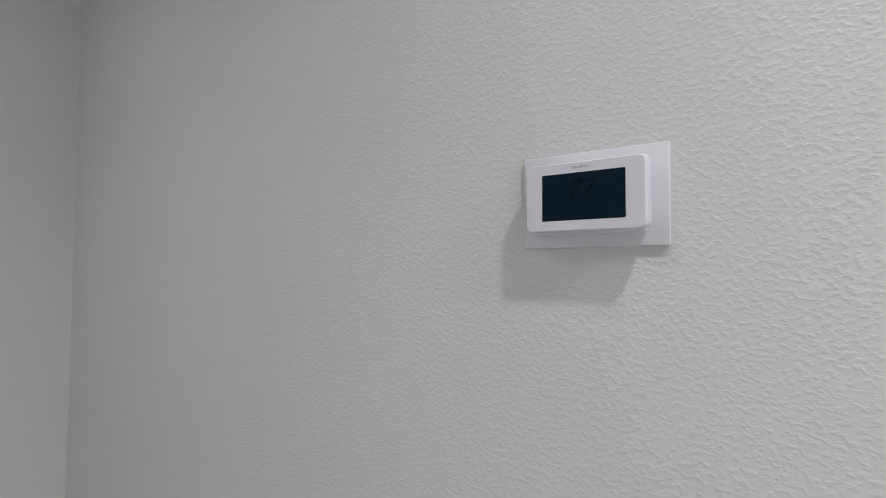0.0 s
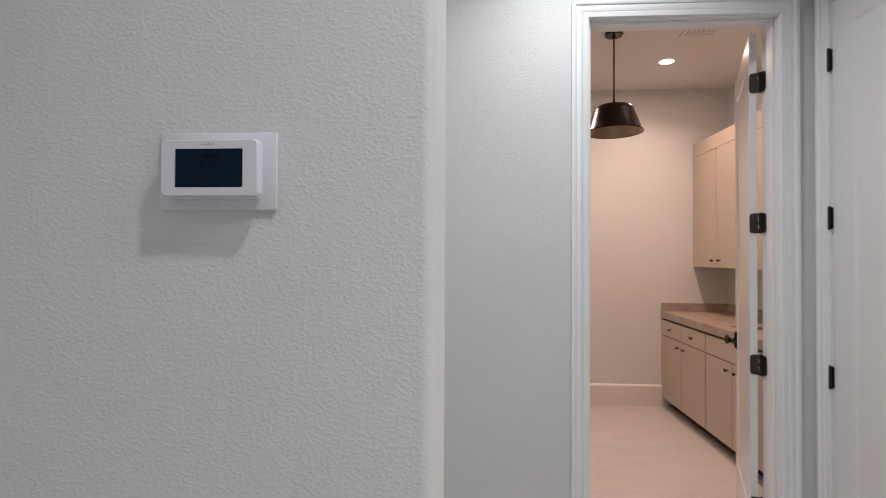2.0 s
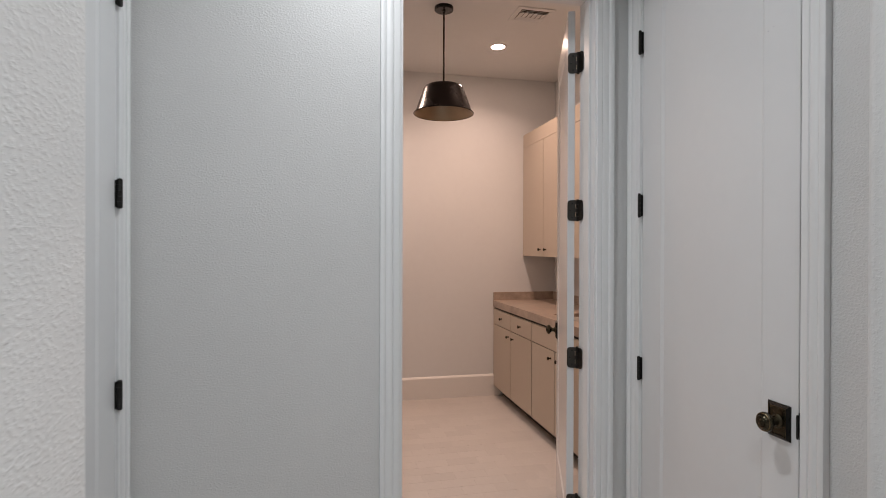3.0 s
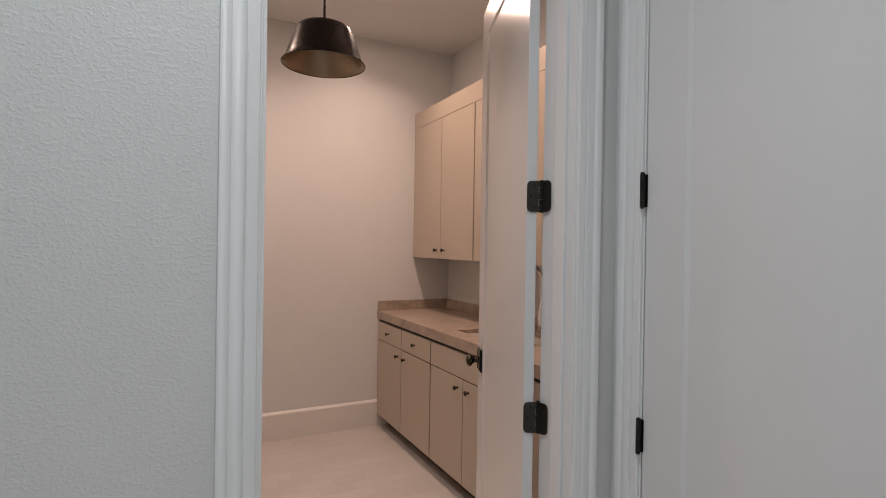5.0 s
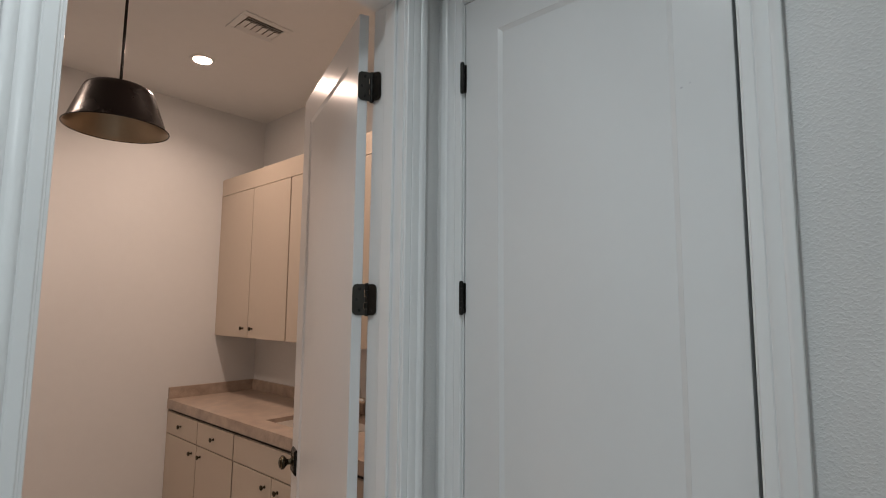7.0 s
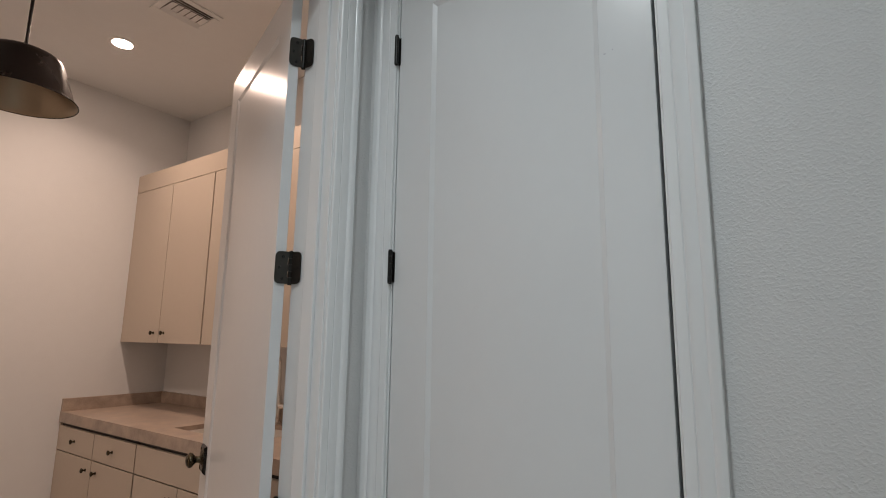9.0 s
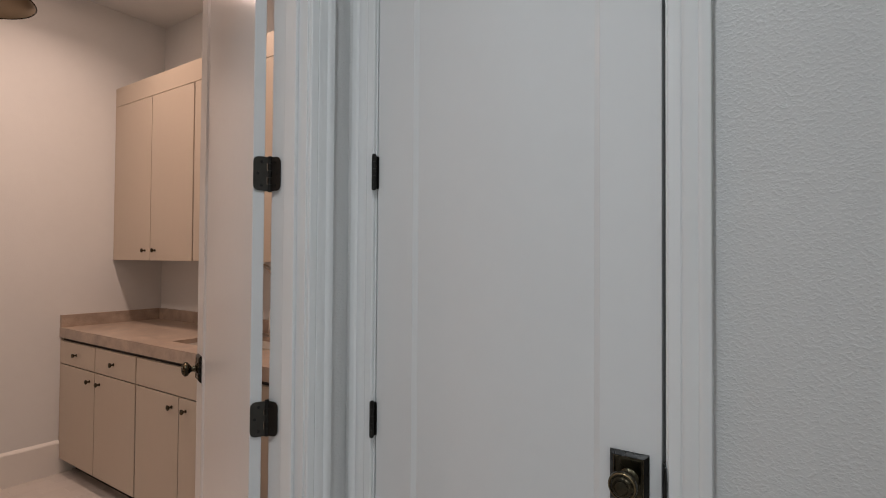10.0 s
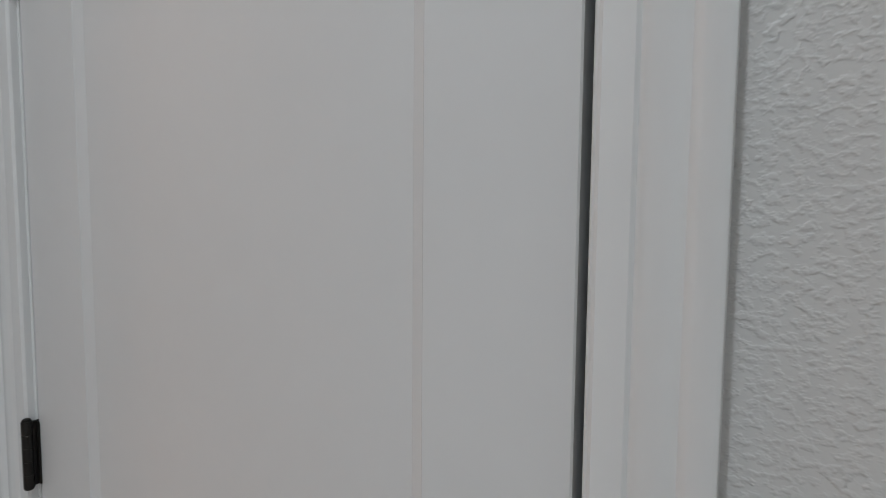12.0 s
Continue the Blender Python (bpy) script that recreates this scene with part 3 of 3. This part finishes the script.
# ---- pendant ----
PX, PY = -0.432, 1.612
pend = thing("pendant_lamp", "dark bronze metal pendant lamp with aged gold inside", "pendant lamp", m=pose(PX, PY, 0))
part("canopy", lathe(bmesh.new(), [(0, CEIL), (0.063, CEIL), (0.064, CEIL - 0.004), (0.064, CEIL - 0.019), (0.060, CEIL - 0.024), (0.012, CEIL - 0.026), (0.010, CEIL - 0.036), (0, CEIL - 0.036)], None, 40), SHADE, pend, "", 35)
part("rod", lathe(bmesh.new(), [(0, 2.52), (0.0062, 2.52), (0.0062, CEIL - 0.03), (0, CEIL - 0.03)], None, 14), SHADE, pend, "", 35)
part("cap", lathe(bmesh.new(), [(0, 2.508), (0.060, 2.508), (0.060, 2.5145), (0.056, 2.518), (0.018, 2.524), (0.012, 2.540), (0.0075, 2.546), (0, 2.546)], None, 32), SHADE, pend, "", 35)
outer = [(0.0, 2.511), (0.090, 2.511), (0.118, 2.506), (0.132, 2.496), (0.140, 2.480), (0.188, 2.342), (0.2015, 2.3235), (0.203, 2.3210)]
part("shade", lathe(bmesh.new(), outer, None, 64), SHADE, pend, "dark bronze tapered metal shade", 45)
inner = [(0.203, 2.3205), (0.200, 2.3220), (0.186, 2.342), (0.138, 2.478), (0.130, 2.493), (0.116, 2.503), (0.0, 2.508)]
part("lining", lathe(bmesh.new(), inner, None, 64), LINING, pend, "aged gold lining of the shade", 45)
bead = [(0.2028 + 0.0026 * math.cos(k * math.tau / 8), 2.3215 + 0.0026 * math.sin(k * math.tau / 8)) for k in range(8)]
part("rim", lathe(bmesh.new(), bead, None, 64, True), SHADE, pend, "thin rolled rim", 60)
part("lamp_holder", lathe(bmesh.new(), [(0, 2.508), (0.022, 2.508), (0.022, 2.46), (0.018, 2.455), (0, 2.455)], None, 24), SHADE, pend, "", 35)


# ---- recessed ceiling lights ----
def can_light(x, y, lens, lens_label):
    c = thing("recessed_light", lens_label, "ceiling light", "recessed ceiling lights", pose(x, y, 0))
    part("trim_ring", lathe(bmesh.new(), [(0.052, CEIL + 0.001), (0.052, CEIL - 0.003), (0.056, CEIL - 0.0045), (0.074, CEIL - 0.003), (0.077, CEIL)], None, 40), WHITE, c, "", 40)
    part("lens", lathe(bmesh.new(), [(0, CEIL - 0.0025), (0.052, CEIL - 0.0025)], None, 40), lens, c)
    return c


for cx, cy, watts, spread in LAUNDRY_CANS:
    can_light(cx, cy, LENS, "lit warm recessed ceiling light with white trim")
# fixtures out of view; the fourth only goes with the added fill lamp
for cx, cy, watts, spread in HALL_CANS:
    can_light(cx, cy, COOL_LENS, "lit cool recessed ceiling light with white trim, out of view")

# ---- ceiling air vent ----
VX0, VX1, VY0, VY1 = 0.055, 0.325, 1.475, 1.705
vent = thing("ceiling_vent", "white louvred air vent in the laundry ceiling", "air vent")
b = bmesh.new()
w = 0.034
for c in ((VX0, VX1, VY0, VY0 + w), (VX0, VX1, VY1 - w, VY1), (VX0, VX0 + w, VY0 + w, VY1 - w), (VX1 - w, VX1, VY0 + w, VY1 - w)):
    box(b, *c, CEIL - 0.007, CEIL, 0.002, 1)
part("frame", b, CEILING, vent)
# dark sheet stands in for the shade inside the duct
part("backing", box(bmesh.new(), VX0 + w, VX1 - w, VY0 + w, VY1 - w, CEIL - 0.0015, CEIL - 0.0005), DUCT_SHADE, vent, "dark sheet painted as shade behind the louvres")
for i in range(2):
    s = box(bmesh.new(), VX0 + w + 0.003, VX1 - w - 0.003, -0.0075, 0.0075, -0.0008, 0.0008)
    bmesh.ops.transform(s, matrix=pose(0, VY1 - w - 0.014 - i * 0.019, CEIL - 0.0075, -30), verts=s.verts[:])
    part("slat", s, CEILING, vent)
    s = box(bmesh.new(), VX0 + w + 0.003, VX1 - w - 0.003, -0.0075, 0.0075, -0.0008, 0.0008)
    bmesh.ops.transform(s, matrix=pose(0, VY0 + w + 0.014 + i * 0.019, CEIL - 0.0075, 30), verts=s.verts[:])
    part("slat", s, CEILING, vent)
for i in range(6):
    x = VX0 + w + 0.019 + i * 0.0332
    s = box(bmesh.new(), -0.0156, 0.0156, VY0 + w + 0.044, VY1 - w - 0.044, -0.0008, 0.0008)
    bmesh.ops.transform(s, matrix=pose(x, 0, CEIL - 0.0075, 0, -9), verts=s.verts[:])
    part("slat", s, CEILING, vent)

# ---- thermostat ----
th = thing("thermostat", "white wall thermostat with dark screen on backplate", "thermostat", m=pose(0.0015, 0, -0.004))
Y = PIER_S
part("backplate", box(bmesh.new(), -1.921, -1.731, Y - 0.006, Y, 1.494, 1.617, 0.0018, 2), PLASTIC, th, "", 40)
part("base", box(bmesh.new(), -1.893, -1.755, Y - 0.020, Y - 0.006, 1.510, 1.600, 0.003, 2), PLASTIC, th, "", 40)
b = bmesh.new()
shape = rounded([(-1.904, 1.5135), (-1.748, 1.5135), (-1.748, 1.600), (-1.904, 1.600)], (0.007,) * 4, 6)
cxm, czm = -1.826, 1.5567
rows = []
for s, y in ((0.955, Y - 0.0175), (1.0, Y - 0.020), (1.0, Y - 0.030), (0.992, Y - 0.0335), (0.965, Y - 0.0355)):
    rows.append([b.verts.new((cxm + (x - cxm) * s, y, czm + (z - czm) * s)) for x, z in shape])
for p, q in zip(rows, rows[1:]):
    for i in range(len(shape)):
        j = (i + 1) % len(shape)
        b.faces.new((p[i], p[j], q[j], q[i]))
b.faces.new(rows[0])
b.faces.new(rows[-1])
for v in b.verts:      # the front bellies out a little at the bottom
    if v.co.y < Y - 0.03:
        v.co.z -= 0.0022 * (1 - ((v.co.x - cxm) / 0.078) ** 2) * (1 if v.co.z < 1.53 else 0)
body = part("body", b, PLASTIC, th, "white plastic housing", 35)
screen = part("screen", box(bmesh.new(), -1.8795, -1.7725, Y - 0.0358, Y - 0.034, 1.5265, 1.586, 0.0004, 1), LCD, th, "dark blue-black display")
for i in range(6):
    hgt = (0.0028, 0.0028, 0.0028, 0.0046, 0.0028, 0.0028)[i]
    part("logo_mark", box(bmesh.new(), -1.8385 + i * 0.0036, -1.8361 + i * 0.0036, Y - 0.0357, Y - 0.0352, 1.5910, 1.5910 + hgt), GREY, body)
curve = bpy.data.curves.new("digits", "FONT")
curve.body, curve.size, curve.shear, curve.align_x = "77", 0.034, 0.25, "CENTER"
tmp = bpy.data.objects.new("digits", curve)
scene.collection.objects.link(tmp)
bpy.context.view_layer.update()
dig = bpy.data.meshes.new_from_object(tmp.evaluated_get(bpy.context.evaluated_depsgraph_get()))
bpy.data.objects.remove(tmp)
dig.materials.clear()
dig.materials.append(DIGIT)
dg = new("digits", dig)
dg.parent = screen
dg.matrix_basis = pose(-1.829, Y - 0.0361, 1.553, 90)

# ---- floor tiles, last ----
TL, TW, GAP, TT = 0.203, 0.101, 0.0013, 0.010
tile_mesh = mesh_of("tile", box(bmesh.new(), 0, TL - GAP, 0, TW - GAP, -TT, 0, 0.0005, 1), TILE)
rest = bmesh.new()
rng = random.Random(4)


def rest_tile(x0, x1, y0, y1, dz):
    v = [rest.verts.new(c) for c in ((x0, y0, dz), (x1, y0, dz), (x1, y1, dz), (x0, y1, dz))]
    w_ = [rest.verts.new((c.co.x, c.co.y, -TT)) for c in v]
    rest.faces.new(v)
    for i in range(4):
        rest.faces.new((v[i], w_[i], w_[(i + 1) % 4], v[(i + 1) % 4]))


row = 0
y = HS
while y < LY2:
    x = HW + (0.5 * TL if row % 2 else 0) - TL
    while x < HE:
        near = -0.80 < x < 0.36 and 0.35 < y < 2.90
        dz = rng.uniform(-0.0002, 0.0002)
        if near:
            t_ = new("tile", tile_mesh)
            t_.parent = floor
            t_.location = (x, y, dz)
        else:
            rest_tile(x, x + TL - GAP, y, min(y + TW - GAP, LY2), dz)
        x += TL
    y += TW
    row += 1
part("tiles_beyond", rest, TILE, floor)["kind"] = "stuff"
